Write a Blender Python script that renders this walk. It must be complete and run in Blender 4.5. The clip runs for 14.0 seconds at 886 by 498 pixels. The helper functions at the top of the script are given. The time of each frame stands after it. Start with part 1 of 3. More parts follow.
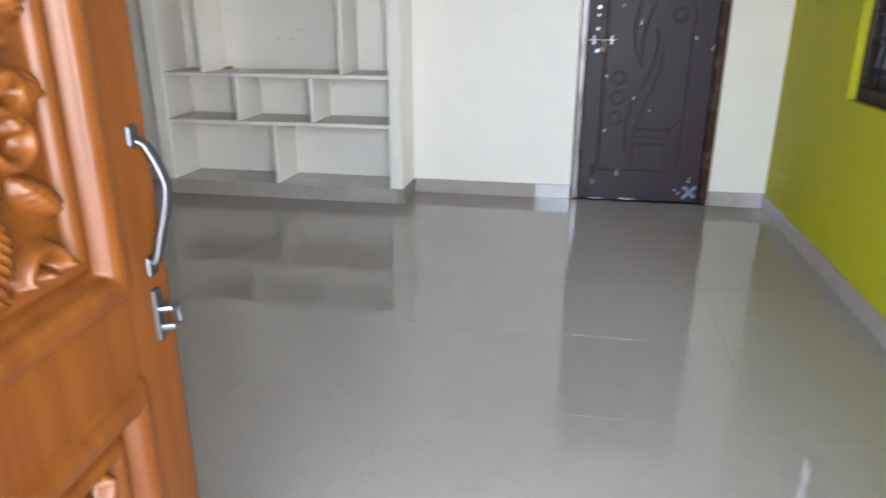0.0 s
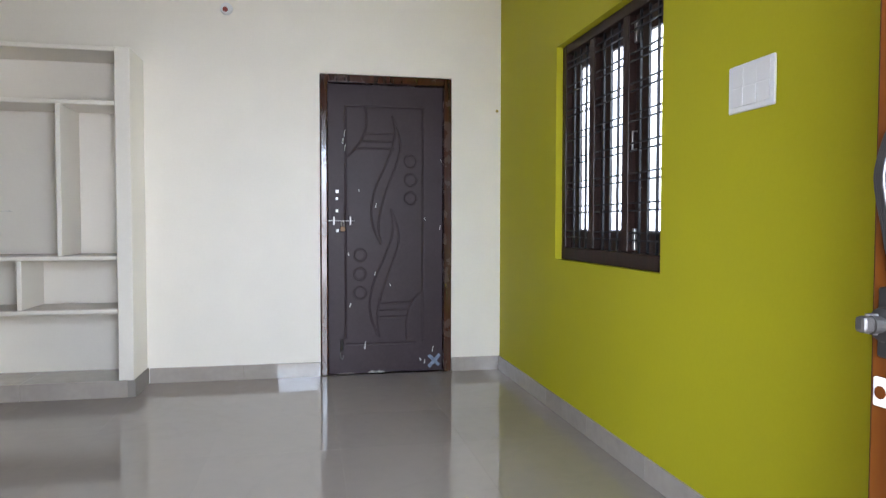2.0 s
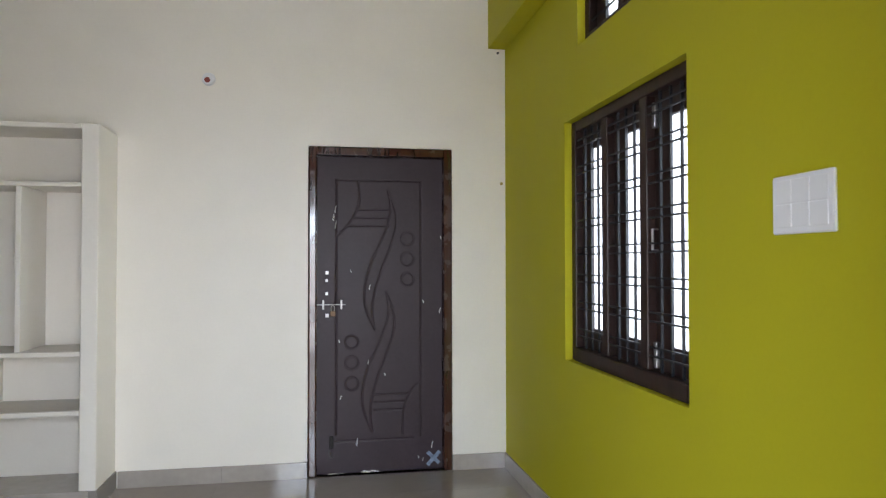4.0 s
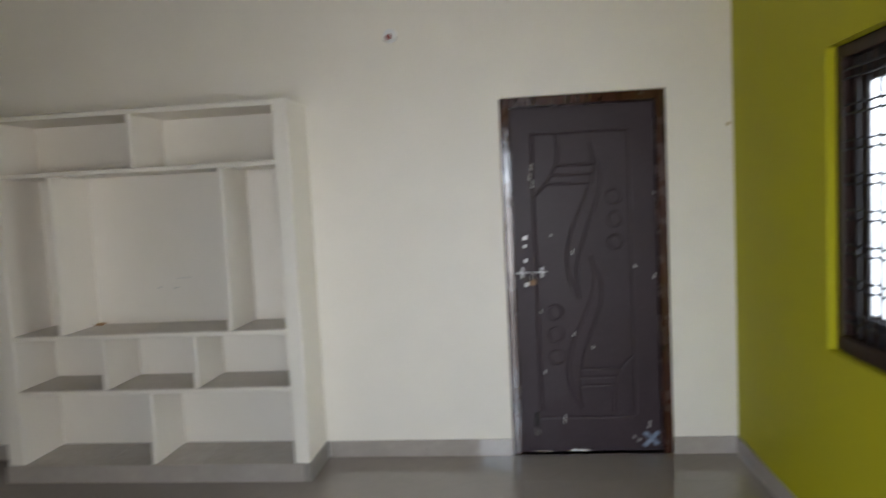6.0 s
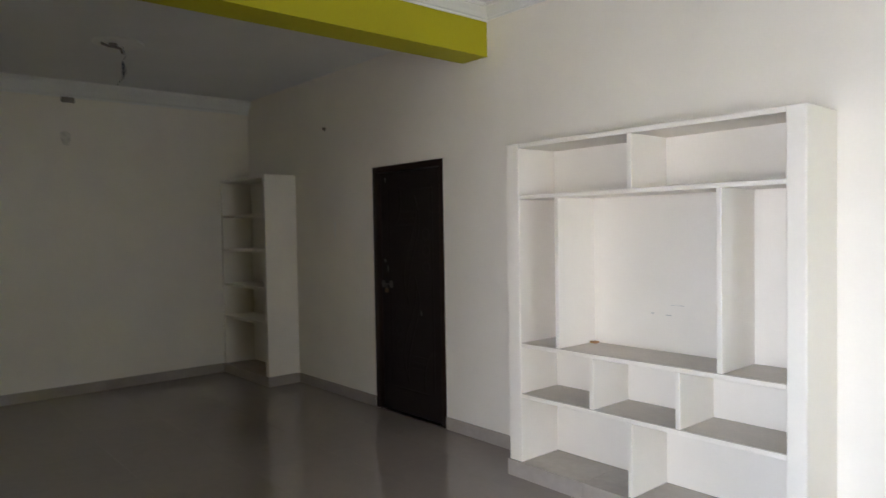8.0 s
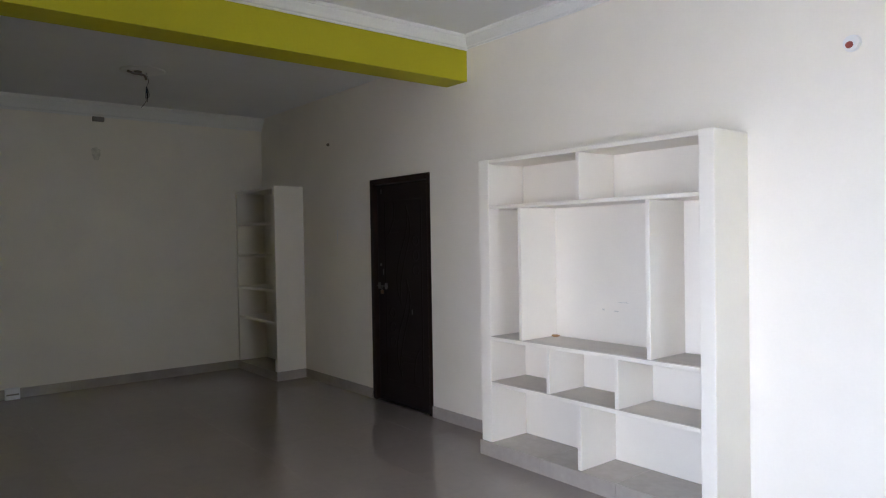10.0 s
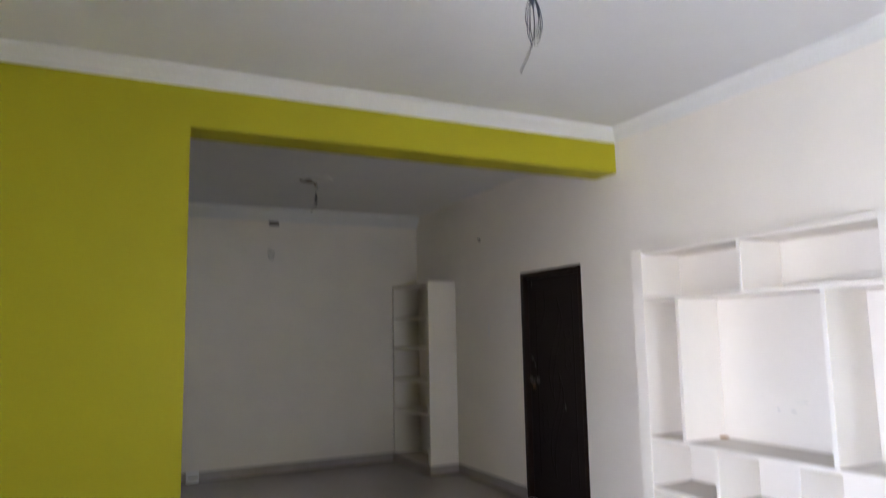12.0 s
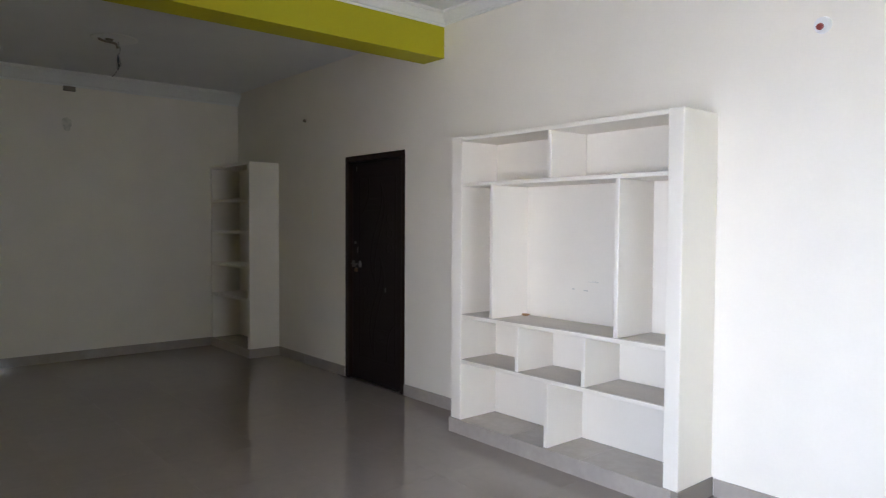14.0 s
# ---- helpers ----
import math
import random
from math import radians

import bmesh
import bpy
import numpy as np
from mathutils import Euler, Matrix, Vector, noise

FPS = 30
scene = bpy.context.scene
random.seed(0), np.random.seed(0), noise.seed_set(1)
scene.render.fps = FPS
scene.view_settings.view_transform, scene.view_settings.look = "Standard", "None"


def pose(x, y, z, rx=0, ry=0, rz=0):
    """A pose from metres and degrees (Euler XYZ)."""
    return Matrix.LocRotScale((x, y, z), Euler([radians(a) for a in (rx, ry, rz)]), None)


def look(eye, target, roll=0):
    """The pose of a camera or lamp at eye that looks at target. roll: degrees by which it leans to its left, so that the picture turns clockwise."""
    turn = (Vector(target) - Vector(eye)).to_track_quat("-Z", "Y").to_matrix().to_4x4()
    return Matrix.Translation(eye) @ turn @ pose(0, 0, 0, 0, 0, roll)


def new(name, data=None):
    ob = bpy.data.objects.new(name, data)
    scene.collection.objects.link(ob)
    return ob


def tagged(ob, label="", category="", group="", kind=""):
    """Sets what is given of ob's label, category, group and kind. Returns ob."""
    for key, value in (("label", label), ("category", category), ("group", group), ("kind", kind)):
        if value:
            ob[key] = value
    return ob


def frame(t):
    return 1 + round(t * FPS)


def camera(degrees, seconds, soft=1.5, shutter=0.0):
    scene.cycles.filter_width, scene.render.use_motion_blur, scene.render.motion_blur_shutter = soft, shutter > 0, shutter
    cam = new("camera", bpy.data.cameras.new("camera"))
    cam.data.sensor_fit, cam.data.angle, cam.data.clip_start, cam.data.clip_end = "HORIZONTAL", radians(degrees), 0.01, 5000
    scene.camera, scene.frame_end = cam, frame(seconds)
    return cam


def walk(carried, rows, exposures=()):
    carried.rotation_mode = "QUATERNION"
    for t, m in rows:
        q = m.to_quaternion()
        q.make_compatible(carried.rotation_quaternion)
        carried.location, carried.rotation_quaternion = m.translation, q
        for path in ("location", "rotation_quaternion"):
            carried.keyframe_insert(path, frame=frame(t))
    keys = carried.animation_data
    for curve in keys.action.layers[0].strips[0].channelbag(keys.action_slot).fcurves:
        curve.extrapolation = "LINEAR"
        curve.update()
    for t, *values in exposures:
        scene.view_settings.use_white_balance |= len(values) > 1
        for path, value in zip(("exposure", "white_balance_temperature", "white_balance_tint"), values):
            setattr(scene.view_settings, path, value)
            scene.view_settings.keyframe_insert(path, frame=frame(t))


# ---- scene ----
cam = camera(66.1, 14.0, soft=1.15, shutter=0.4)
PATH = [
    (0, (-1.273, -4.794, 1.288), (-1.636, -2.945, 0.62), -0.1),
    (0.2, (-1.299, -4.79, 1.223), (-1.496, -2.901, 0.596), 0.5),
    (0.5, (-1.348, -4.799, 1.132), (-1.275, -2.916, 0.46), 0.7),
    (0.7, (-1.361, -4.792, 1.092), (-1.17, -2.888, 0.511), 0.7),
    (1, (-1.364, -4.806, 1.066), (-1.176, -2.856, 0.661), -1.5),
    (1.5, (-1.371, -4.808, 1.045), (-1.064, -2.861, 0.709), -0.4),
    (1.7, (-1.371, -4.78, 1.053), (-1.013, -2.821, 0.868), -0.6),
    (2, (-1.375, -4.793, 1.065), (-0.986, -2.832, 0.991), 0.1),
    (2.2, (-1.351, -4.764, 1.067), (-0.944, -2.806, 1.028), -0.6),
    (2.5, (-1.313, -4.69, 1.073), (-0.865, -2.741, 1.045), -0.9),
    (3, (-1.199, -4.532, 1.159), (-0.799, -2.572, 1.132), -1.4),
    (3.5, (-1.172, -4.459, 1.255), (-0.761, -2.502, 1.278), -0.2),
    (3.7, (-1.182, -4.442, 1.293), (-0.799, -2.48, 1.335), -0.1),
    (5.8, (-1.228, -3.99, 1.562), (-1.234, -1.992, 1.486), -1.5),
    (6, (-1.23, -3.971, 1.555), (-1.442, -1.988, 1.402), -2.9),
    (6.2, (-1.228, -3.945, 1.543), (-1.589, -1.987, 1.343), -3.2),
    (6.5, (-1.221, -3.897, 1.489), (-1.76, -1.978, 1.325), -3.3),
    (7, (-1.287, -3.72, 1.55), (-2.185, -1.936, 1.436), -2.6),
    (7.5, (-1.297, -3.632, 1.595), (-2.438, -1.993, 1.483), -3.3),
    (7.7, (-1.277, -3.58, 1.634), (-2.583, -2.068, 1.531), -2.9),
    (8, (-1.201, -3.531, 1.602), (-2.715, -2.226, 1.542), -1.0),
    (8.2, (-1.148, -3.484, 1.536), (-2.701, -2.225, 1.521), -1.8),
    (10.5, (-0.505, -3.704, 1.597), (-2.075, -2.466, 1.549), -0.4),
    (11, (-0.504, -3.711, 1.608), (-2.156, -2.591, 1.484), -2.7),
    (11.5, (-0.512, -3.677, 1.604), (-2.214, -2.629, 1.559), -2.8),
    (11.7, (-0.507, -3.673, 1.631), (-2.269, -2.726, 1.613), -2.4),
    (12, (-0.529, -3.687, 1.586), (-2.307, -2.806, 1.83), -1.1),
    (12.5, (-0.49, -3.725, 1.64), (-2.216, -2.891, 2.212), -0.4),
    (13, (-0.495, -3.746, 1.663), (-2.168, -2.768, 2.158), -0.2),
    (13.2, (-0.504, -3.705, 1.674), (-2.146, -2.582, 1.883), -1.1),
    (13.5, (-0.504, -3.701, 1.566), (-2.087, -2.479, 1.58), -0.1),
    (13.7, (-0.517, -3.676, 1.554), (-2.075, -2.424, 1.48), -0.1),
    (14, (-0.528, -3.595, 1.516), (-2.052, -2.303, 1.441), 0.3),
]
walk(cam, [(t, look(eye, target, roll)) for t, eye, target, roll in PATH],
     exposures=[(0.0, 0.13, 6200, 13), (0.5, 0.14, 6300, 14), (1.0, 0.1, 6320, 14), (2.0, 0.02, 6320, 15), (3.0, -0.1, 6380, 14), (3.7, -0.16, 6500, 14),
                (5.8, -0.55, 6700, 13), (6.1, -0.55, 6700, 13), (6.5, -0.23, 6620, 14), (7.0, 0.14, 6400, 15), (7.5, 0.16, 6350, 15),
                (8.2, 0.55, 6300, 17), (10.3, 0.5, 5950, 19), (11.2, 0.5, 5980, 20), (12.0, 0.95, 6000, 22),
                (12.5, 1.0, 5980, 22), (13.0, 0.9, 5960, 22), (13.2, 0.78, 5980, 21), (13.5, 0.58, 6000, 19), (14.0, 0.54, 6030, 18)])

# ---- world, sun, sky light through the openings ----
world = bpy.data.worlds.new("sky")
scene.world = world
world.use_nodes = True
wn = world.node_tree.nodes
sky = wn.new("ShaderNodeTexSky")
sky.sky_type, sky.sun_disc = "NISHITA", False
sky.sun_elevation, sky.sun_rotation = radians(58), radians(-20)
wn["Background"].inputs[1].default_value = 0.12
world.node_tree.links.new(sky.outputs[0], wn["Background"].inputs[0])

sun = new("sun", bpy.data.lights.new("sun", "SUN"))
sun.data.energy, sun.data.angle, sun.data.color = 2.5, radians(0.6), (1.0, 0.95, 0.87)
sun.matrix_world = look((-2.0, 5.0, 10.0), (0.0, 0.0, 0.0))


def area(name, eye, target, w, h, watts, color):
    d = bpy.data.lights.new(name, "AREA")
    d.shape, d.size, d.size_y, d.energy, d.color = "RECTANGLE", w, h, watts, color
    ob = new(name, d)
    ob.matrix_world = look(eye, target)
    return ob


# open sky seen high through the entrance, the bright porch side below it, and the sky before the window
area("doorway_sky", (-0.6, -8.0, 3.0), (-1.1, -3.0, 0.9), 9.0, 2.7, 1330, (0.59, 0.79, 1.0))
# added fill lamp, no real source: lifts the wall round the shelf unit
area("doorway_fill", (1.9, -7.4, 1.25), (-1.3, -4.6, 1.4), 2.4, 2.3, 330, (1.0, 0.96, 0.90))
area("doorway_daylight", (-1.22, -5.7, 1.2), (-1.22, 0.0, 1.2), 2.4, 2.2, 200, (0.94, 0.96, 1.0))
area("window_sky", (1.4, -1.9, 2.3), (-3.0, -1.9, 1.7), 3.0, 2.8, 430, (0.86, 0.93, 1.0))


# ---- materials ----
def material(name, color, rough=0.5, metal=0.0, noise_scale=3.0, vary=0.06, fine_scale=60.0, fine_vary=0.03,
             bump=0.0, bump_scale=80.0, coat=0.0, random_vary=0.0, rough_vary=0.05):
    m = bpy.data.materials.new(name)
    m.use_nodes = True
    n, l = m.node_tree.nodes, m.node_tree.links
    b = n["Principled BSDF"]
    b.inputs["Metallic"].default_value = metal
    b.inputs["Coat Weight"].default_value = coat
    b.inputs["Coat Roughness"].default_value = 0.06
    geo = n.new("ShaderNodeNewGeometry")

    def tex(scale, detail=4.0):
        t = n.new("ShaderNodeTexNoise")
        t.inputs["Scale"].default_value, t.inputs["Detail"].default_value = scale, detail
        l.new(geo.outputs["Position"], t.inputs["Vector"])
        return t.outputs["Fac"]

    def ramp(fac, lo, hi):
        r = n.new("ShaderNodeMapRange")
        r.inputs["From Min"].default_value, r.inputs["From Max"].default_value = 0.25, 0.75
        r.inputs["To Min"].default_value, r.inputs["To Max"].default_value = lo, hi
        l.new(fac, r.inputs["Value"])
        return r.outputs["Result"]

    def mul(a, b2):
        x = n.new("ShaderNodeMath")
        x.operation = "MULTIPLY"
        l.new(a, x.inputs[0]), l.new(b2, x.inputs[1])
        return x.outputs[0]

    big = tex(noise_scale)
    value = mul(ramp(big, 1 - vary, 1 + vary), ramp(tex(fine_scale), 1 - fine_vary, 1 + fine_vary))
    if random_vary:
        info = n.new("ShaderNodeObjectInfo")
        r = n.new("ShaderNodeMapRange")
        r.inputs["To Min"].default_value, r.inputs["To Max"].default_value = 1 - random_vary, 1 + random_vary
        l.new(info.outputs["Random"], r.inputs["Value"])
        value = mul(value, r.outputs["Result"])
    hsv = n.new("ShaderNodeHueSaturation")
    hsv.inputs["Color"].default_value = (*color, 1)
    l.new(value, hsv.inputs["Value"])
    l.new(hsv.outputs["Color"], b.inputs["Base Color"])
    l.new(ramp(big, max(0.0, rough - rough_vary), rough + rough_vary), b.inputs["Roughness"])
    if bump:
        bp = n.new("ShaderNodeBump")
        bp.inputs["Strength"].default_value, bp.inputs["Distance"].default_value = bump, 0.004
        l.new(tex(bump_scale, 3.0), bp.inputs["Height"])
        l.new(bp.outputs["Normal"], b.inputs["Normal"])
    return m


def wood(name, dark, light, rough, stretch=(9.0, 9.0, 0.7), coat=0.3, bump=0.15):
    m = material(name, light, rough, coat=coat, bump=bump, bump_scale=40)
    n, l = m.node_tree.nodes, m.node_tree.links
    geo = n.new("ShaderNodeNewGeometry")
    mp = n.new("ShaderNodeMapping")
    mp.inputs["Scale"].default_value = stretch
    l.new(geo.outputs["Position"], mp.inputs["Vector"])
    t = n.new("ShaderNodeTexNoise")
    t.inputs["Scale"].default_value, t.inputs["Detail"].default_value, t.inputs["Distortion"].default_value = 3.0, 8.0, 0.8
    l.new(mp.outputs["Vector"], t.inputs["Vector"])
    cr = n.new("ShaderNodeValToRGB")
    cr.color_ramp.elements[0].position, cr.color_ramp.elements[1].position = 0.3, 0.7
    cr.color_ramp.elements[0].color, cr.color_ramp.elements[1].color = (*dark, 1), (*light, 1)
    l.new(t.outputs["Fac"], cr.inputs["Fac"])
    hsv = [x for x in n if x.type == "HUE_SAT"][0]
    l.new(cr.outputs["Color"], hsv.inputs["Color"])
    return m


WHITE = material("white_wall_paint", (0.88, 0.832, 0.748), 0.5, vary=0.025, fine_vary=0.01, bump=0.12, bump_scale=35)
CEIL = material("white_ceiling_paint", (0.81, 0.815, 0.82), 0.7, vary=0.02, fine_vary=0.01, bump=0.1, bump_scale=30)
PLASTER = material("white_plaster_moulding", (0.84, 0.84, 0.82), 0.5, vary=0.02, bump=0.1)
LIME = material("lime_wall_paint", (0.470, 0.436, 0.013), 0.6, vary=0.03, fine_vary=0.015, bump=0.12, bump_scale=35)
LIME.node_tree.nodes["Principled BSDF"].inputs["Specular IOR Level"].default_value = 0.25
TILE = material("polished_floor_tile", (0.285, 0.247, 0.219), 0.012, noise_scale=1.3, vary=0.035, fine_scale=14, fine_vary=0.02,
                random_vary=0.02, rough_vary=0.004)


def veins(m, scale, width, amount):
    """Thin wandering streaks that darken the base colour a little."""
    n, l = m.node_tree.nodes, m.node_tree.links
    geo = n.new("ShaderNodeNewGeometry")
    t = n.new("ShaderNodeTexNoise")
    t.inputs["Scale"].default_value, t.inputs["Detail"].default_value, t.inputs["Distortion"].default_value = scale, 5.0, 1.6
    l.new(geo.outputs["Position"], t.inputs["Vector"])
    sub = n.new("ShaderNodeMath")
    sub.operation = "SUBTRACT"
    sub.inputs[1].default_value = 0.5
    l.new(t.outputs["Fac"], sub.inputs[0])
    ab = n.new("ShaderNodeMath")
    ab.operation = "ABSOLUTE"
    l.new(sub.outputs[0], ab.inputs[0])
    mr = n.new("ShaderNodeMapRange")
    mr.inputs["From Max"].default_value = width
    mr.inputs["To Min"].default_value = 1 - amount
    l.new(ab.outputs[0], mr.inputs["Value"])
    hsv = [x for x in n if x.type == "HUE_SAT"][0]
    old = hsv.inputs["Value"].links[0].from_socket
    mu = n.new("ShaderNodeMath")
    mu.operation = "MULTIPLY"
    l.new(old, mu.inputs[0]), l.new(mr.outputs[0], mu.inputs[1])
    l.new(mu.outputs[0], hsv.inputs["Value"])


veins(TILE, 1.7, 0.03, 0.03)
TILE.node_tree.nodes["Principled BSDF"].inputs["IOR"].default_value = 1.68
GROUT = material("tile_grout", (0.27, 0.245, 0.22), 0.5)
SKIRT = material("skirting_tile", (0.40, 0.358, 0.322), 0.06, noise_scale=5, vary=0.08, fine_scale=25, fine_vary=0.05,
                 random_vary=0.05)
STONE = material("grey_shelf_stone", (0.54, 0.49, 0.43), 0.4, noise_scale=8, vary=0.1, fine_scale=90, fine_vary=0.08)
DARKDOOR = material("dark_brown_door_skin", (0.044, 0.0305, 0.037), 0.42, noise_scale=4, vary=0.12, fine_scale=50,
                    fine_vary=0.08, bump=0.05, bump_scale=120)
DARKDOOR.node_tree.nodes["Principled BSDF"].inputs["Specular IOR Level"].default_value = 0.22
# darkened copy of the door skin; door 2's shade is put into the colour
SHADEDOOR = material("shaded_door_skin", (0.016, 0.011, 0.011), 0.55, noise_scale=4, vary=0.12, fine_scale=50, fine_vary=0.08)
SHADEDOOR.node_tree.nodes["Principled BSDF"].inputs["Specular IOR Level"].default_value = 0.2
FRAMEWOOD = wood("varnished_dark_wood", (0.028, 0.009, 0.005), (0.066, 0.020, 0.010), 0.26, coat=0.4)
for link in list(FRAMEWOOD.node_tree.links):
    if link.to_socket.name == "Roughness" and link.from_node.type == "MAP_RANGE":
        link.from_node.inputs["To Min"].default_value, link.from_node.inputs["To Max"].default_value = 0.12, 0.3
        link.from_node.inputs["From Min"].default_value, link.from_node.inputs["From Max"].default_value = 0.42, 0.6
        scuffs = FRAMEWOOD.node_tree.nodes.new("ShaderNodeTexNoise")
        scuffs.inputs["Scale"].default_value, scuffs.inputs["Detail"].default_value = 9.0, 7.0
        place = FRAMEWOOD.node_tree.nodes.new("ShaderNodeNewGeometry")
        FRAMEWOOD.node_tree.links.new(place.outputs["Position"], scuffs.inputs["Vector"])
        FRAMEWOOD.node_tree.links.new(scuffs.outputs["Fac"], link.from_node.inputs["Value"])
TEAK = wood("varnished_orange_teak", (0.086, 0.0225, 0.003), (0.138, 0.042, 0.005), 0.45, coat=0.12)
TEAK.node_tree.nodes["Principled BSDF"].inputs["Specular IOR Level"].default_value = 0.22
TEAK.node_tree.nodes["Principled BSDF"].inputs["Coat Roughness"].default_value = 0.16
ZINC = material("bright_zinc", (0.42, 0.41, 0.41), 0.38, metal=1.0, vary=0.1, fine_vary=0.1)
STEEL = material("brushed_steel", (0.14, 0.14, 0.145), 0.46, metal=1.0, vary=0.1, fine_vary=0.1)
IRON = material("black_painted_iron", (0.011, 0.012, 0.016), 0.5, vary=0.15)
WINWOOD = wood("dull_dark_window_wood", (0.012, 0.005, 0.0035), (0.030, 0.0105, 0.007), 0.48, coat=0.04)
WINWOOD.node_tree.nodes["Principled BSDF"].inputs["Specular IOR Level"].default_value = 0.35
PLASTIC = material("white_plastic", (0.82, 0.82, 0.82), 0.3, vary=0.01, fine_vary=0.005)
RED = material("red_plastic", (0.26, 0.05, 0.04), 0.5)
FAINT = material("pencil_and_gleam_grey", (0.70, 0.68, 0.63), 0.8, noise_scale=30, vary=0.3)
WIRE = material("dark_wire_insulation", (0.025, 0.028, 0.04), 0.4)
WIREBLUE = material("blue_wire_insulation", (0.035, 0.055, 0.10), 0.4)
BLACK = material("dark_opening", (0.015, 0.014, 0.013), 0.7)
CONCRETE = material("pale_concrete", (0.36, 0.34, 0.31), 0.85, noise_scale=1.2, vary=0.15, fine_vary=0.1, bump=0.3)
BLUECLOTH = material("blue_white_sticker", (0.2, 0.26, 0.37), 0.5, noise_scale=40, vary=0.5)
DUSTY = material("dusty_dark_metal", (0.23, 0.20, 0.17), 0.7, vary=0.15)
DARKSTEEL = material("tarnished_steel", (0.13, 0.125, 0.12), 0.45, metal=0.8, vary=0.15, fine_vary=0.1)
DULLFRAME = wood("dull_near_black_frame_wood", (0.012, 0.006, 0.004), (0.026, 0.012, 0.008), 0.5, coat=0.0)
DULLFRAME.node_tree.nodes["Principled BSDF"].inputs["Specular IOR Level"].default_value = 0.25
STAIN = material("grey_damp_stain", (0.71, 0.68, 0.60), 0.7, noise_scale=25, vary=0.2)
BRONZE = material("dull_bronze", (0.16, 0.10, 0.06), 0.45, metal=0.7, vary=0.1)
OCHRE = material("ochre_plug", (0.45, 0.33, 0.09), 0.7)
ORANGE = material("orange_brick_crumb", (0.42, 0.24, 0.11), 0.8)

GLASS = bpy.data.materials.new("window_glass")
GLASS.use_nodes = True
gn, gl = GLASS.node_tree.nodes, GLASS.node_tree.links
gb = gn["Principled BSDF"]
gb.inputs["Base Color"].default_value = (0.9, 0.93, 0.95, 1)
gb.inputs["Roughness"].default_value = 0.15
frost = gn.new("ShaderNodeBsdfTranslucent")
frost.inputs["Color"].default_value = (0.55, 0.575, 0.6, 1)
gmix = gn.new("ShaderNodeMixShader")
gmix.inputs["Fac"].default_value = 0.8
gl.new(gb.outputs[0], gmix.inputs[1]), gl.new(frost.outputs[0], gmix.inputs[2])
gl.new(gmix.outputs[0], gn["Material Output"].inputs["Surface"])


# ---- mesh helpers ----
def box(bm, x0, y0, z0, x1, y1, z1, bevel=0.0):
    r = bmesh.ops.create_cube(bm, size=1.0, matrix=Matrix.Translation(((x0 + x1) / 2, (y0 + y1) / 2, (z0 + z1) / 2))
                              @ Matrix.Diagonal((abs(x1 - x0), abs(y1 - y0), abs(z1 - z0), 1)))
    if bevel:
        edges = list({e for v in r["verts"] for e in v.link_edges})
        bmesh.ops.bevel(bm, geom=edges, offset=bevel, segments=2, affect="EDGES", profile=0.5)
    return bm


def boxbm(*a, bevel=0.0):
    return box(bmesh.new(), *a, bevel=bevel)


def cyl(bm, p, q, r0, r1=None, seg=16):
    p, q = Vector(p), Vector(q)
    m = Matrix.Translation((p + q) / 2) @ (q - p).to_track_quat("Z", "Y").to_matrix().to_4x4()
    bmesh.ops.create_cone(bm, cap_ends=True, segments=seg, radius1=r0, radius2=r0 if r1 is None else r1,
                          depth=(q - p).length, matrix=m)
    return bm


def tube(bm, pts, r, seg=8, flat=1.0):
    """A bent rod through pts; flat squashes its section."""
    pts = [Vector(p) for p in pts]
    rings = []
    side = None
    for i, p in enumerate(pts):
        d = (pts[min(i + 1, len(pts) - 1)] - pts[max(i - 1, 0)]).normalized()
        if side is None:
            side = d.orthogonal().normalized()
        side = (side - d * side.dot(d)).normalized()
        up = d.cross(side)
        rings.append([bm.verts.new(p + side * math.cos(a) * r + up * math.sin(a) * r * flat)
                      for a in (2 * math.pi * k / seg for k in range(seg))])
    for a, b in zip(rings, rings[1:]):
        for k in range(seg):
            bm.faces.new((a[k], a[(k + 1) % seg], b[(k + 1) % seg], b[k]))
    bm.faces.new(rings[0][::-1]), bm.faces.new(rings[-1])
    return bm


def lathe(bm, profile, center, seg=64):
    """Turns (radius, z) pairs round the upright axis through center."""
    c = Vector(center)
    rings = [[bm.verts.new(c + Vector((r * math.cos(a), r * math.sin(a), z))) for a in (2 * math.pi * k / seg for k in range(seg))]
             for r, z in profile]
    for a, b in zip(rings, rings[1:]):
        for k in range(seg):
            bm.faces.new((a[k], a[(k + 1) % seg], b[(k + 1) % seg], b[k]))
    return bm


def finish(name, bm, mat, smooth=False):
    bmesh.ops.recalc_face_normals(bm, faces=bm.faces[:])
    me = bpy.data.meshes.new(name)
    bm.to_mesh(me)
    bm.free()
    me.materials.append(mat)
    if smooth:
        for p in me.polygons:
            p.use_smooth = True
    return me


def part(name, bm, mat, parent=None, label="", smooth=False):
    ob = new(name, finish(name, bm, mat, smooth))
    if parent is not None:
        ob.parent = parent
        ob.matrix_parent_inverse = parent.matrix_world.inverted()
    if label:
        ob["label"] = label
    return ob


def thing(name, at, label, category, group="", kind=""):
    ob = new(name)
    ob.matrix_world = Matrix.Translation(at)
    bpy.context.view_layer.update()
    return tagged(ob, label, category, group, kind)


def structure(name, bm, mat, label, category, smooth=False):
    return tagged(part(name, bm, mat, smooth=smooth), label, category, kind="structure")


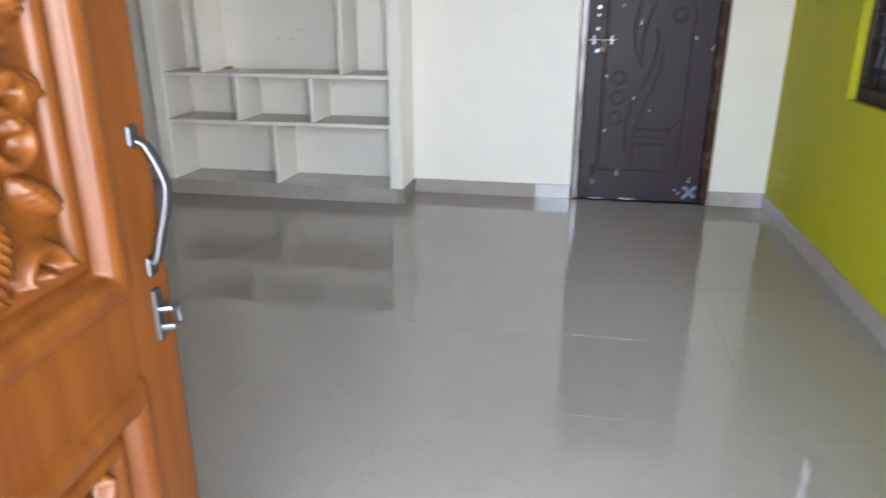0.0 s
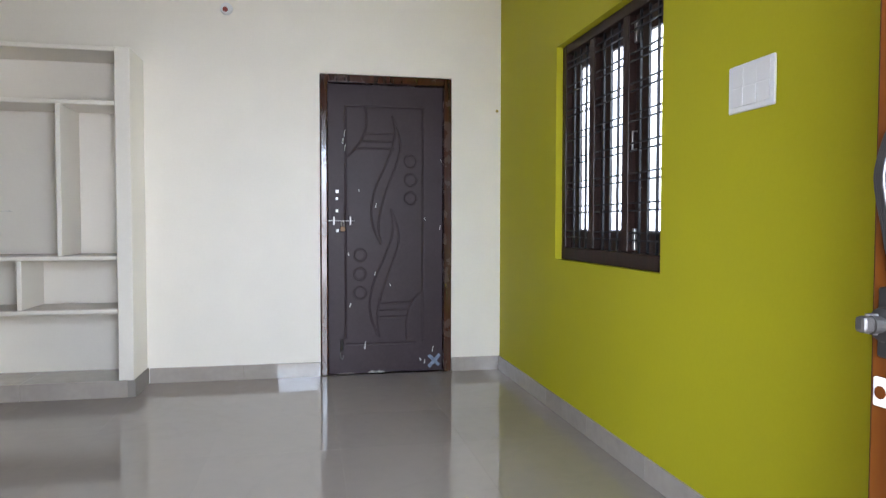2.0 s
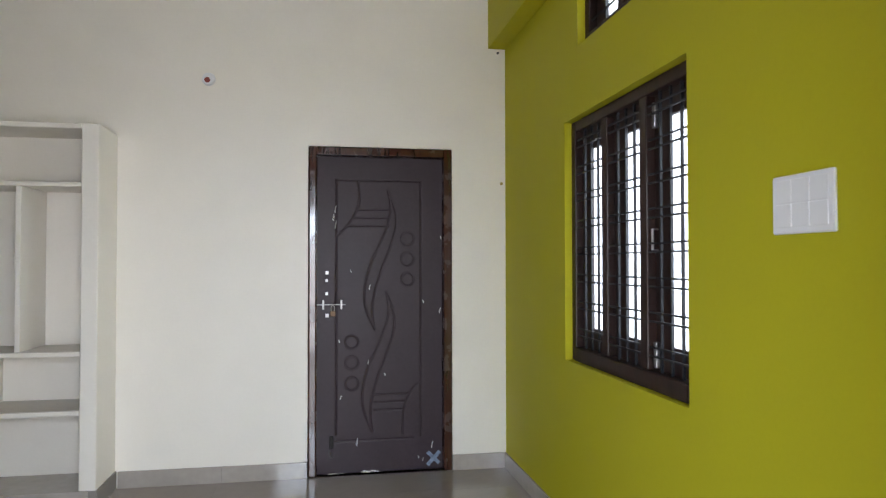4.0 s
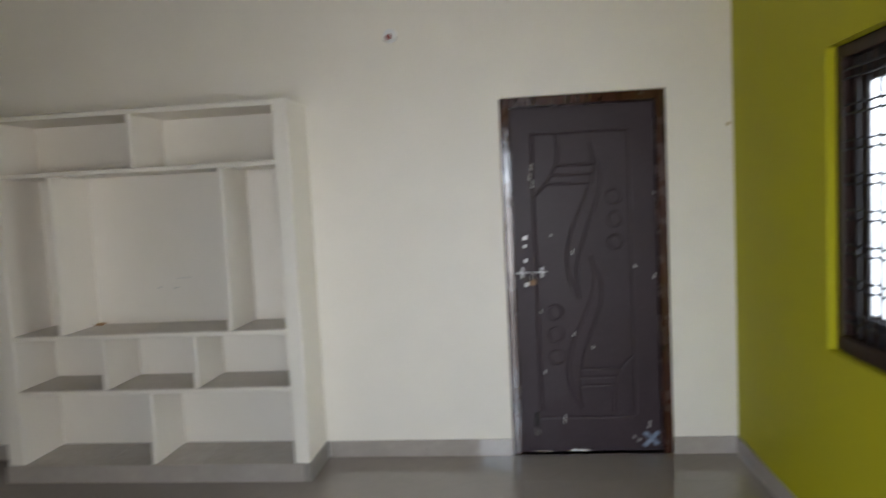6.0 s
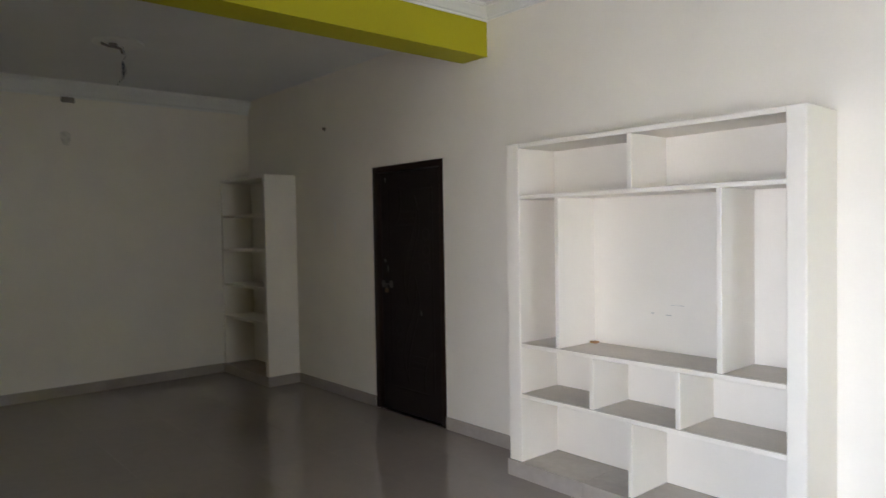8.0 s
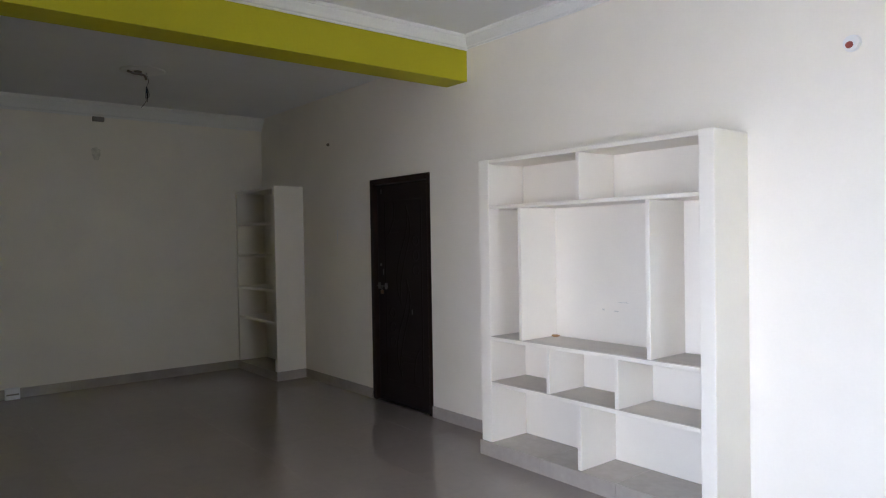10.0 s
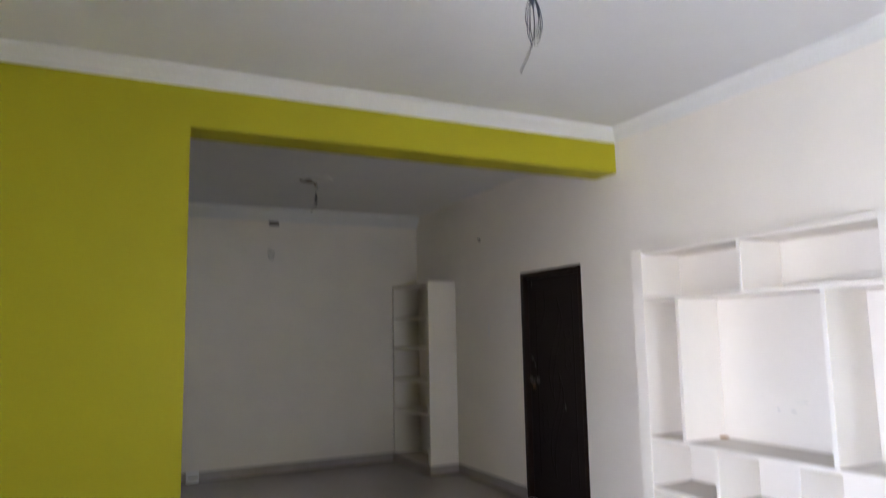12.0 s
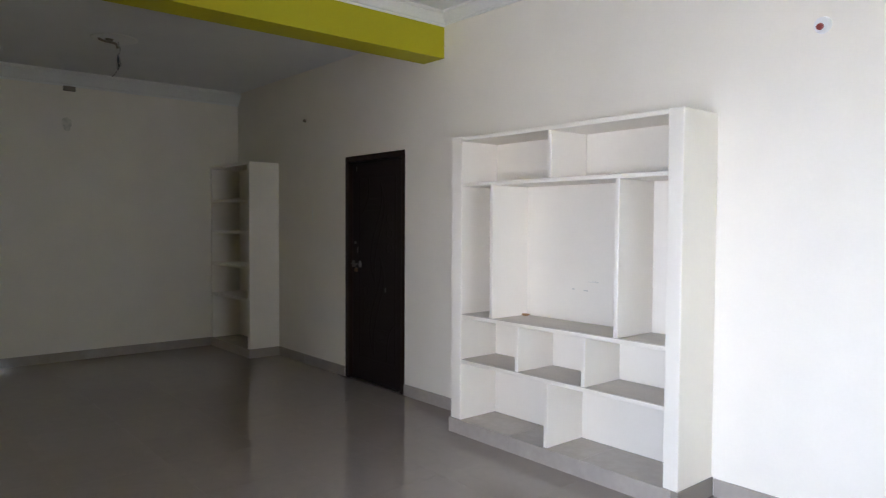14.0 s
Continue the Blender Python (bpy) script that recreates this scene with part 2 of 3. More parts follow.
def wall_mesh(axis, a, b, u0, u1, z0, z1, openings=()):
    """A wall between planes axis = a and axis = b, from u0 to u1 and z0 to z1, with openings (u0, u1, z0, z1) through it."""
    us = sorted({u0, u1, *(o[0] for o in openings), *(o[1] for o in openings)})
    zs = sorted({z0, z1, *(o[2] for o in openings), *(o[3] for o in openings)})
    bm = bmesh.new()
    made = {}

    def vert(p, u, z):
        key = (p, u, z)
        if key not in made:
            made[key] = bm.verts.new((p, u, z) if axis == "x" else (u, p, z))
        return made[key]

    def solid(i, j):
        if not (0 <= i < len(us) - 1 and 0 <= j < len(zs) - 1):
            return False
        u, z = (us[i] + us[i + 1]) / 2, (zs[j] + zs[j + 1]) / 2
        return not any(o[0] < u < o[1] and o[2] < z < o[3] for o in openings)

    for i in range(len(us) - 1):
        for j in range(len(zs) - 1):
            if not solid(i, j):
                continue
            ul, ur, zb, zt = us[i], us[i + 1], zs[j], zs[j + 1]
            for p in (a, b):
                bm.faces.new([vert(p, ul, zb), vert(p, ur, zb), vert(p, ur, zt), vert(p, ul, zt)])
            for (di, dj), (p1, p2) in {(-1, 0): ((ul, zb), (ul, zt)), (1, 0): ((ur, zb), (ur, zt)),
                                       (0, -1): ((ul, zb), (ur, zb)), (0, 1): ((ul, zt), (ur, zt))}.items():
                if not solid(i + di, j + dj):
                    bm.faces.new([vert(a, *p1), vert(a, *p2), vert(b, *p2), vert(b, *p1)])
    return bm


# ---- plan ----
FRONT = -4.62            # inner face of the entrance wall
PX0, PX1 = -5.03, -4.766  # lime partition
OPEN_Y = -3.27          # edge of the wide opening
BEAM_Z = 2.848
END_X = -8.77
CEIL_1, CEIL_2 = 3.2, 3.12
D1 = (-1.293, -0.362, 0.0, 2.1)
D2 = (-6.256, -5.284, 0.0, 2.16)
WIN = (-2.305, -1.132, 0.866, 2.056)
VENT = (-2.11, -1.32, 2.39, 2.72)
ENTRY = (-1.865, -0.58, 0.0, 2.15)

# ---- large structure ----
ground = structure("ground", boxbm(-60, -60, -0.35, 60, 60, -0.15), CONCRETE, "pale concrete ground round the house", "ground")
structure("porch_floor", boxbm(-5, -8.5, -0.15, 3, FRONT - 0.23, -0.02), CONCRETE, "plain concrete porch slab outside the entrance", "porch")
structure("wall_north", wall_mesh("y", 0.0, 0.23, END_X - 0.2, 0.23, -0.1, 3.4, (D1, D2)), WHITE,
          "white painted wall with two dark doors", "wall")
structure("wall_east", wall_mesh("x", 0.0, 0.23, FRONT - 0.23, 0.0, -0.1, 3.4, (WIN, VENT)), LIME,
          "lime green painted wall with a barred window", "wall")
structure("wall_south", wall_mesh("y", FRONT - 0.23, FRONT, PX0, 0.0, -0.1, 3.4, (ENTRY,)), WHITE,
          "white painted entrance wall", "wall")
# unseen wall, made lime so its bounce tints and dims the dark room
structure("wall_south_2", wall_mesh("y", FRONT - 0.23, FRONT, END_X - 0.2, PX0 - 0.001, -0.1, 3.4), LIME,
          "unseen lime side wall that tints the dark room's bounce light", "wall")
structure("wall_west", wall_mesh("x", END_X - 0.2, END_X, FRONT, 0.0, -0.1, 3.4), WHITE, "white painted end wall in the dark room", "wall")
structure("wall_partition", wall_mesh("x", PX0, PX1, FRONT, 0.0, -0.1, 3.4, ((OPEN_Y, -0.0, -0.1, BEAM_Z),)), LIME,
          "lime green partition wall and beam over a wide opening", "wall")
structure("beam_east", boxbm(-0.117, FRONT, 2.78, -0.001, -0.001, CEIL_1 - 0.001, bevel=0.004), LIME, "lime green beam along the window wall", "beam")
structure("ceiling_1", boxbm(PX1, FRONT, CEIL_1, 0, 0, 3.4), CEIL, "flat white painted ceiling", "ceiling")
structure("ceiling_2", boxbm(END_X, FRONT, CEIL_2, PX0, 0, 3.4), CEIL, "flat white painted ceiling of the dark room", "ceiling")

def cornice(name, p, q, inward, z0, z1, depth, mat, label):
    """A stepped plaster moulding along the wall line p-q; inward points into the room."""
    p, q, n = Vector((*p, 0)), Vector((*q, 0)), Vector((*inward, 0))
    h = z1 - z0
    prof = [(0.002, 0.0), (0.012, 0.0), (0.016, 0.12), (0.03, 0.18), (0.05, 0.42), (0.075, 0.66), (0.08, 0.74), (0.09, 0.76),
            (0.09, 0.995), (0.002, 0.995)]
    bm = bmesh.new()
    rings = [[bm.verts.new(e + n * (d / 0.09 * depth) + Vector((0, 0, z0 + k * h))) for d, k in prof] for e in (p, q)]
    for k in range(len(prof)):
        bm.faces.new((rings[0][k], rings[0][(k + 1) % len(prof)], rings[1][(k + 1) % len(prof)], rings[1][k]))
    bm.faces.new(rings[0]), bm.faces.new(rings[1][::-1])
    return structure(name, bm, mat, label, "cornice")


cornice("trim_north", (PX1, 0), (-0.12, 0), (0, -1), 3.105, CEIL_1, 0.085, PLASTER, "white plaster cornice under the ceiling")
cornice("trim_partition", (PX1, FRONT), (PX1, 0), (1, 0), 3.096, CEIL_1, 0.08, PLASTER, "white plaster cornice above the lime beam")
cornice("trim_east", (-0.117, FRONT), (-0.117, 0), (-1, 0), 3.105, CEIL_1, 0.085, PLASTER, "white plaster cornice on the lime beam")
cornice("trim_south", (PX1, FRONT), (-0.12, FRONT), (0, 1), 3.105, CEIL_1, 0.085, PLASTER, "white plaster cornice under the ceiling")
cornice("trim_west", (END_X, FRONT), (END_X, 0), (1, 0), 2.965, CEIL_2, 0.1, PLASTER, "white plaster cornice in the dark room")

# ---- panel doors with a pressed groove pattern ----
def smooth_line(pts, n=40):
    """Catmull-Rom points through pts, as an array."""
    p = np.array([pts[0], *pts, pts[-1]], float)
    out = []
    for i in range(1, len(p) - 2):
        for s in np.linspace(0, 1, n, endpoint=False):
            a, b, c, d = p[i - 1], p[i], p[i + 1], p[i + 2]
            out.append(0.5 * (2 * b + (c - a) * s + (2 * a - 5 * b + 4 * c - d) * s * s + (3 * b - a - 3 * c + d) * s ** 3))
    out.append(p[-2])
    return np.array(out)


def distance(U, V, line):
    """How far each grid place lies from a polyline."""
    d = np.full(U.shape, 9.0)
    for (ax, ay), (bx, by) in zip(line, line[1:]):
        ex, ey = bx - ax, by - ay
        s = np.clip(((U - ax) * ex + (V - ay) * ey) / max(ex * ex + ey * ey, 1e-9), 0, 1)
        d = np.minimum(d, np.hypot(U - ax - s * ex, V - ay - s * ey))
    return d


def relief_mesh(name, w, h, nu, nv, height, depth, mat):
    """A slab w wide, h high and depth thick in the xz plane; its front, towards -y, is pushed out by height(U, V)."""
    us, vs = np.linspace(0, w, nu), np.linspace(0, h, nv)
    U, V = np.meshgrid(us, vs)
    H = height(U, V)
    front = np.stack([U, -H, V], -1).reshape(-1, 3)
    k = nu * nv
    rim = [*range(0, nu), *range(2 * nu - 1, k, nu), *range(k - 2, k - nu - 1, -1), *range(k - 2 * nu, 0, -nu)]
    back = front[rim].copy()
    back[:, 1] = depth
    idx = np.arange(k).reshape(nv, nu)
    quads = np.stack([idx[:-1, :-1], idx[:-1, 1:], idx[1:, 1:], idx[1:, :-1]], -1).reshape(-1, 4).tolist()
    n = len(rim)
    quads += [[rim[(i + 1) % n], rim[i], k + i, k + (i + 1) % n] for i in range(n)]
    me = bpy.data.meshes.new(name)
    me.from_pydata(np.vstack([front, back]).tolist(), [], quads + [[k + i for i in range(n)][::-1]])
    me.materials.append(mat)
    flags = np.zeros(len(me.polygons), bool)
    flags[:(nu - 1) * (nv - 1)] = True
    me.polygons.foreach_set("use_smooth", flags)
    return me


LEAF_W, LEAF_H = 0.82, 2.035


def groove_height(U, V):
    lines = [[(0.123, 0.25), (0.123, 1.885), (0.675, 1.885)], [(0.675, 1.885), (0.675, 0.22)], [(0.123, 0.205), (0.62, 0.205)],
             smooth_line([(0.262, 1.88), (0.272, 1.78), (0.258, 1.70), (0.215, 1.62), (0.165, 1.56), (0.127, 1.525)]),
             smooth_line([(0.675, 0.57), (0.625, 0.53), (0.58, 0.46), (0.558, 0.37), (0.555, 0.235)])]
    lines += [[(a, z), (0.462, z)] for a, z in ((0.258, 1.695), (0.23, 1.642), (0.19, 1.59))]
    lines += [[(0.365, z), (b, z)] for z, b in ((0.395, 0.56), (0.445, 0.572), (0.495, 0.595))]
    for du, dz in ((0.0, 0.0), (-0.012, -0.66)):
        for pts in (((0.457, 1.82), (0.475, 1.72), (0.455, 1.60), (0.40, 1.46), (0.34, 1.33), (0.305, 1.18), (0.315, 1.05), (0.37, 0.92)),
                    ((0.457, 1.82), (0.505, 1.69), (0.51, 1.58), (0.475, 1.46), (0.41, 1.29), (0.365, 1.13), (0.355, 1.02), (0.37, 0.92))):
            lines.append(smooth_line([(u + du, v + dz) for u, v in pts], 24))
    d = np.full(U.shape, 9.0)
    for l in lines:
        d = np.minimum(d, distance(U, V, l))
    for cx, zs in ((0.587, (1.508, 1.375, 1.242)), (0.222, (0.838, 0.704, 0.57))):
        for z in zs:
            d = np.minimum(d, np.abs(np.hypot(U - cx, V - z) - 0.042))
    return -0.005 * np.clip(1 - (d / 0.0068) ** 2, 0, 1)


def dark_door(name, span, label, hardware):
    x0, x1, _, top = span
    fr = 0.055
    frame_wood = FRAMEWOOD if hardware == 1 else DULLFRAME
    metal = ZINC if hardware == 1 else DARKSTEEL
    door = thing(name, (x0, 0, 0), label, "door", kind="structure")
    for nm, b in (("door_frame", (x0 + 0.002, -0.004, 0.0, x0 + fr, 0.11, top - 0.002)), ("door_frame", (x1 - fr, -0.004, 0.0, x1 - 0.002, 0.11, top - 0.002)),
                  ("door_frame", (x0 + fr, -0.003, top - fr, x1 - fr, 0.11, top - 0.002))):
        part(nm, boxbm(*b, bevel=0.010 if b[0] < x0 + 0.01 else 0.006), frame_wood, door, "dark varnished wooden frame with scuffed edges")
    for b in ((x0 + fr, 0.088, 0.0, x0 + fr + 0.018, 0.11, top - fr), (x1 - fr - 0.018, 0.088, 0.0, x1 - fr, 0.11, top - fr),
              (x0 + fr + 0.018, 0.088, top - fr - 0.018, x1 - fr - 0.018, 0.11, top - fr)):
        part("door_stop", boxbm(*b), frame_wood, door)
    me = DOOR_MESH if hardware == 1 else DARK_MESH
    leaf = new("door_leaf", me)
    leaf.matrix_world = Matrix.Translation((x0 + fr + 0.002, 0.05, 0.001)) @ Matrix.Diagonal(
        ((x1 - x0 - 2 * fr - 0.004) / LEAF_W, 1, (top - fr - 0.005) / LEAF_H, 1))
    bpy.context.view_layer.update()
    m = leaf.matrix_world.copy()
    leaf.parent = door
    leaf.matrix_parent_inverse = door.matrix_world.inverted()
    leaf.matrix_basis = m
    leaf["label"] = "dark brown moulded door leaf with wavy grooves"
    # tower bolt with its two brackets, padlock hasp and small plates
    y = 0.044
    ox = x0 + fr
    zb = 1.085 if hardware == 1 else 1.12
    bm = bmesh.new()
    cyl(bm, (ox + 0.0, y - 0.012, zb), (ox + 0.185, y - 0.012, zb), 0.0035)
    part("bolt_rod", bm, metal, door, "steel sliding bolt")
    for dx in (0.035, 0.15):
        bm = boxbm(ox + dx, y - 0.022, zb - 0.03, ox + dx + 0.013, y + 0.004, zb + 0.03, bevel=0.003)
        part("bolt_bracket", bm, metal, door, "steel bolt bracket")
    for dz, s in ((0.205, 0.0115), (0.155, 0.009), (0.07, 0.010), (-0.07, 0.012))[:4 if hardware == 1 else 1]:
        part("door_plate", boxbm(ox + 0.055, y - 0.008, zb + dz - s, ox + 0.055 + 1.8 * s, y + 0.004, zb + dz + s, bevel=0.002), metal, door,
             "small bare steel plate")
    bm = boxbm(ox + 0.085, y - 0.03, zb - 0.075, ox + 0.12, y - 0.012, zb - 0.04, bevel=0.004)
    part("padlock", bm, BRONZE, door, "small closed bronze padlock")
    part("shackle", tube(bmesh.new(), [(ox + 0.092, y - 0.02, zb - 0.042), (ox + 0.092, y - 0.02, zb - 0.012), (ox + 0.102, y - 0.02, zb - 0.002),
                                       (ox + 0.112, y - 0.02, zb - 0.012), (ox + 0.112, y - 0.02, zb - 0.042)], 0.003), metal, door)
    if hardware == 2:
        for cx, cz, l in ((-5.643, 0.896, 0.022), (-6.105, 1.255, 0.026), (-6.125, 2.04, 0.02)):
            part("paint_fleck", boxbm(cx - 0.005, 0.045, cz - l, cx + 0.005, 0.0505, cz + l, bevel=0.001), DARKSTEEL, door, "dull scratched fleck")
    if hardware == 1:
        part("low_bolt", boxbm(ox + 0.083, y - 0.012, 0.165, ox + 0.106, y + 0.004, 0.245, bevel=0.006), BLACK, door, "dark lower tower bolt")
        part("low_bolt_hook", tube(bmesh.new(), [(ox + 0.086, y - 0.004, 0.155), (ox + 0.086, y - 0.008, 0.115), (ox + 0.095, y - 0.008, 0.105),
                                                 (ox + 0.104, y - 0.008, 0.115), (ox + 0.104, y - 0.004, 0.135)], 0.0028), ZINC, door, "thin bright wire hook")
        # chipped paint: where it is, its half length and its lean
        for cx, cz, l, a in ((-0.90, 1.196, 0.018, 0.2), (-0.548, 1.10, 0.012, 0.6), (-0.437, 1.04, 0.018, 0.1), (-1.095, 0.85, 0.012, 0.3),
                             (-0.908, 0.709, 0.014, -0.4), (-0.80, 0.629, 0.010, 0.5), (-1.084, 0.487, 0.013, 0.4), (-0.98, 0.197, 0.028, -0.25),
                             (-0.49, 0.158, 0.022, 0.1), (-0.58, 0.085, 0.010, 0.8), (-0.55, 0.066, 0.013, -0.7), (-1.12, 1.70, 0.024, 0.15),
                             (-1.132, 1.645, 0.022, -0.5), (-1.118, 1.60, 0.026, 0.3), (-1.02, 1.30, 0.008, 0.4), (-0.43, 1.52, 0.012, 0.0)):
            for k in range(3):
                bm = boxbm(-0.0024 + 0.0006 * k, -0.0010, -l * 0.36, 0.0022, 0.001, l * 0.36)
                bmesh.ops.transform(bm, matrix=Matrix.Translation((cx + 0.0022 * (k - 1) * (1 if l > 0.012 else -1), 0.049, cz + (k - 1) * l * 0.6))
                                    @ Matrix.Rotation(a + 0.25 * (k - 1), 4, "Y"), verts=bm.verts)
                part("paint_fleck", bm, PLASTIC if k != 1 else FAINT, door, "white paint fleck")
        # pale strips painted for the daylight that gleams under the leaf
        for k in range(7):
            bm = boxbm(-0.957 + 0.0172 * k, 0.042, 0.0, -0.9425 + 0.0172 * k, 0.0495, 0.009 + 0.003 * (k * 5 % 3), bevel=0.002)
            part("bottom_chip", bm, PLASTIC, door, "white strip painted as daylight gleaming under the door")
        part("bottom_chip", boxbm(-1.165, 0.043, 0.0, -1.06, 0.0495, 0.0045), FAINT, door)
        for k, a in enumerate((0.75, -0.8)):
            bm = boxbm(-0.012, -0.0015 - 0.001 * k, -0.062 + 0.012 * k, 0.012, 0.001, 0.058)
            bmesh.ops.transform(bm, matrix=Matrix.Translation((-0.478, 0.048, 0.072)) @ Matrix.Rotation(a, 4, "Y"), verts=bm.verts)
            part("sticker", bm, BLUECLOTH, door, "torn blue and white tape cross")
    return door


DOOR_MESH = relief_mesh("door_leaf", LEAF_W, LEAF_H, 190, 470, groove_height, 0.035, DARKDOOR)
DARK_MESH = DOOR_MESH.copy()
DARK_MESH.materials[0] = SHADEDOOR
dark_door("door_1", D1, "closed dark brown moulded door with wavy grooves in the white wall", 1)
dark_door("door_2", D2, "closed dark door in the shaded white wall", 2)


# ---- carved entrance door, two leaves standing open ----
EL_W, EL_H = 0.61, 2.06


def carved_height(U, V):
    H = np.zeros(U.shape)
    for u0, u1, v0, v1 in ((0.10, 0.508, 0.935, 1.93), (0.10, 0.508, 0.14, 0.815)):
        e = np.minimum(np.minimum(U - u0, u1 - U), np.minimum(V - v0, v1 - V))
        H += 0.017 * np.sqrt(np.clip(1 - ((e - 0.019) / 0.020) ** 2, 0, 1))
        inside = e > 0.039
        H -= np.where(inside, 0.010, 0.0)
        H += np.where(inside, 0.013 * np.sqrt(np.clip(1 - ((e - 0.066) / 0.014) ** 2, 0, 1)), 0)
        uc, s = (u0 + u1) / 2, v1 - v0
        k_most = round(s / 0.11)
        body = np.zeros(U.shape)
        for k in range(k_most):
            cv = v0 + 0.10 + (s - 0.20) * k / (k_most - 1)
            flip = 1 if k % 2 else -1
            a = np.linspace(0, 7.0, 36)
            for sg in (-1, 1):
                r = (0.055 if sg == flip else 0.04) * (1 - a / 8.2)
                l = np.stack([uc + sg * 0.066 + sg * r * np.cos(a + 0.7 * k), cv + flip * sg * 0.026 + r * np.sin(a + 0.7 * k)], -1)
                body = np.maximum(body, np.sqrt(np.clip(1 - (distance(U, V, l) / 0.0088) ** 2, 0, 1)))
            # hatched leaves between the scrolls
            for cu, dz, turn, wd, ln in ((0.0, 0.0, 0.6, 0.026, 0.06), (0.088, 0.058, -0.9, 0.017, 0.036), (-0.088, 0.058, 0.9, 0.017, 0.036)):
                ang = turn * flip
                x, y = U - uc - cu, V - cv - dz
                du, dv = x * math.cos(ang) + y * math.sin(ang), y * math.cos(ang) - x * math.sin(ang)
                ell = np.sqrt(np.clip(1 - (du / wd) ** 2 - (dv / ln) ** 2, 0, 1))
                body = np.maximum(body, ell * (1.0 + 0.22 * np.sin(dv * 620 + du * 260)))
        H += np.where(e > 0.078, 0.024 * body, 0)
    return H


CARVED = relief_mesh("door_leaf", EL_W, EL_H, 190, 560, carved_height, 0.036, TEAK)


def entrance_leaf(m, mirrored, label, top):
    """A leaf whose outside face carries the carving; u runs from the hinge to the free edge; top is the upper end of its handle."""
    leaf = thing("entrance_door_leaf", (0, 0, 0), label, "door", group="entrance door leaves")
    ob = new("carved_panel", CARVED)
    ob.parent = leaf
    pts = [(0.573, -0.008, top), (0.577, -0.016, top - 0.006), (0.58, -0.027, top - 0.032), (0.582, -0.034, top - 0.06), (0.58, -0.031, top - 0.09),
           (0.576, -0.021, top - 0.13), (0.573, -0.014, top - 0.16), (0.572, -0.008, top - 0.168)]
    long = 1.0 if mirrored else 0.97
    pts = [(x, y * (0.6 if mirrored else 1.0), top + (z - top) * long) for x, y, z in pts]
    bm = bmesh.new()
    for k in (-0.005, -0.0017, 0.0017, 0.005):
        tube(bm, [(p[0] + k, p[1], p[2]) for p in smooth_line(pts, 6)], 0.0042, 8)
    part("pull_handle", bm, STEEL, leaf, "curved steel pull handle", smooth=True)
    for z in (top + 0.006, top - 0.174 * long):
        part("handle_foot", boxbm(0.562, -0.006, z - 0.014, 0.586, 0.002, z + 0.014, bevel=0.004), STEEL, leaf, "steel handle foot")
    zl = top - (0.258 if mirrored else 0.244)
    if not mirrored:
        part("latch_plate", boxbm(0.564, -0.005, zl - 0.036, 0.586, 0.002, zl + 0.042, bevel=0.005), STEEL, leaf, "steel latch plate")
        part("latch_loop", tube(bmesh.new(), [(0.57, -0.004, zl + 0.012), (0.576, -0.018, zl + 0.012), (0.59, -0.021, zl + 0.011), (0.592, -0.021, zl - 0.014),
                                              (0.578, -0.018, zl - 0.016), (0.572, -0.004, zl - 0.016)], 0.005), STEEL, leaf, "steel hasp loop")
    else:
        cy = boxbm(0.574, -0.006, zl - 0.045, 0.597, 0.002, zl + 0.05, bevel=0.004)
        cyl(cy, (0.585, 0.001, zl), (0.585, -0.010, zl), 0.027, 0.022, 24)
        part("latch_plate", cy, STEEL, leaf, "upright steel latch plate")
        cy = bmesh.new()
        cyl(cy, (0.586, -0.009, zl), (0.588, -0.024, zl), 0.011, 0.013, 18)
        part("latch_neck", cy, DARKSTEEL, leaf)
        part("latch_loop", tube(bmesh.new(), [(0.590, -0.012, zl + 0.012), (0.592, -0.026, zl + 0.013), (0.592, -0.027, zl - 0.010),
                                              (0.590, -0.012, zl - 0.012)], 0.0032), ZINC, leaf, "bright wire loop")
        part("latch_knob", boxbm(0.579, -0.042, zl - 0.010, 0.597, -0.023, zl + 0.012, bevel=0.005), DARKSTEEL, leaf, "blunt dark steel latch end")
        part("keyhole_plate", boxbm(0.578, -0.004, zl - 0.112, 0.604, 0.002, zl - 0.072, bevel=0.003), PLASTIC, leaf, "pale keyhole plate with a dark hole")
        kh = bmesh.new()
        cyl(kh, (0.59, -0.002, zl - 0.092), (0.59, -0.0052, zl - 0.092), 0.009)
        part("keyhole", kh, TEAK, leaf)
    leaf.matrix_world = m @ Matrix.Diagonal((1, 1 if not mirrored else -1, 1, 1))
    return leaf


# both leaves open inward; their carved faces look across the doorway
entrance_leaf(pose(-1.779, FRONT + 0.02, 0.012, 0, 0, 94.6), False, "carved orange teak door leaf standing open inward", 1.118)
entrance_leaf(pose(-0.62, FRONT + 0.01, 0.012, 0, 0, 90), True, "carved orange teak door leaf standing open beside the green wall", 1.178)
ef = thing("entrance_frame", (-1.22, FRONT, 0), "orange teak frame round the entrance doorway", "door frame", kind="structure")
for b in ((ENTRY[0] + 0.001, FRONT - 0.13, 0, -1.785, FRONT - 0.002, 2.149), (-0.632, FRONT - 0.13, 0, ENTRY[1] - 0.001, FRONT - 0.002, 2.149),
          (-1.785, FRONT - 0.13, 2.085, -0.632, FRONT - 0.002, 2.149)):
    part("frame_post", boxbm(*b, bevel=0.004), TEAK, ef)


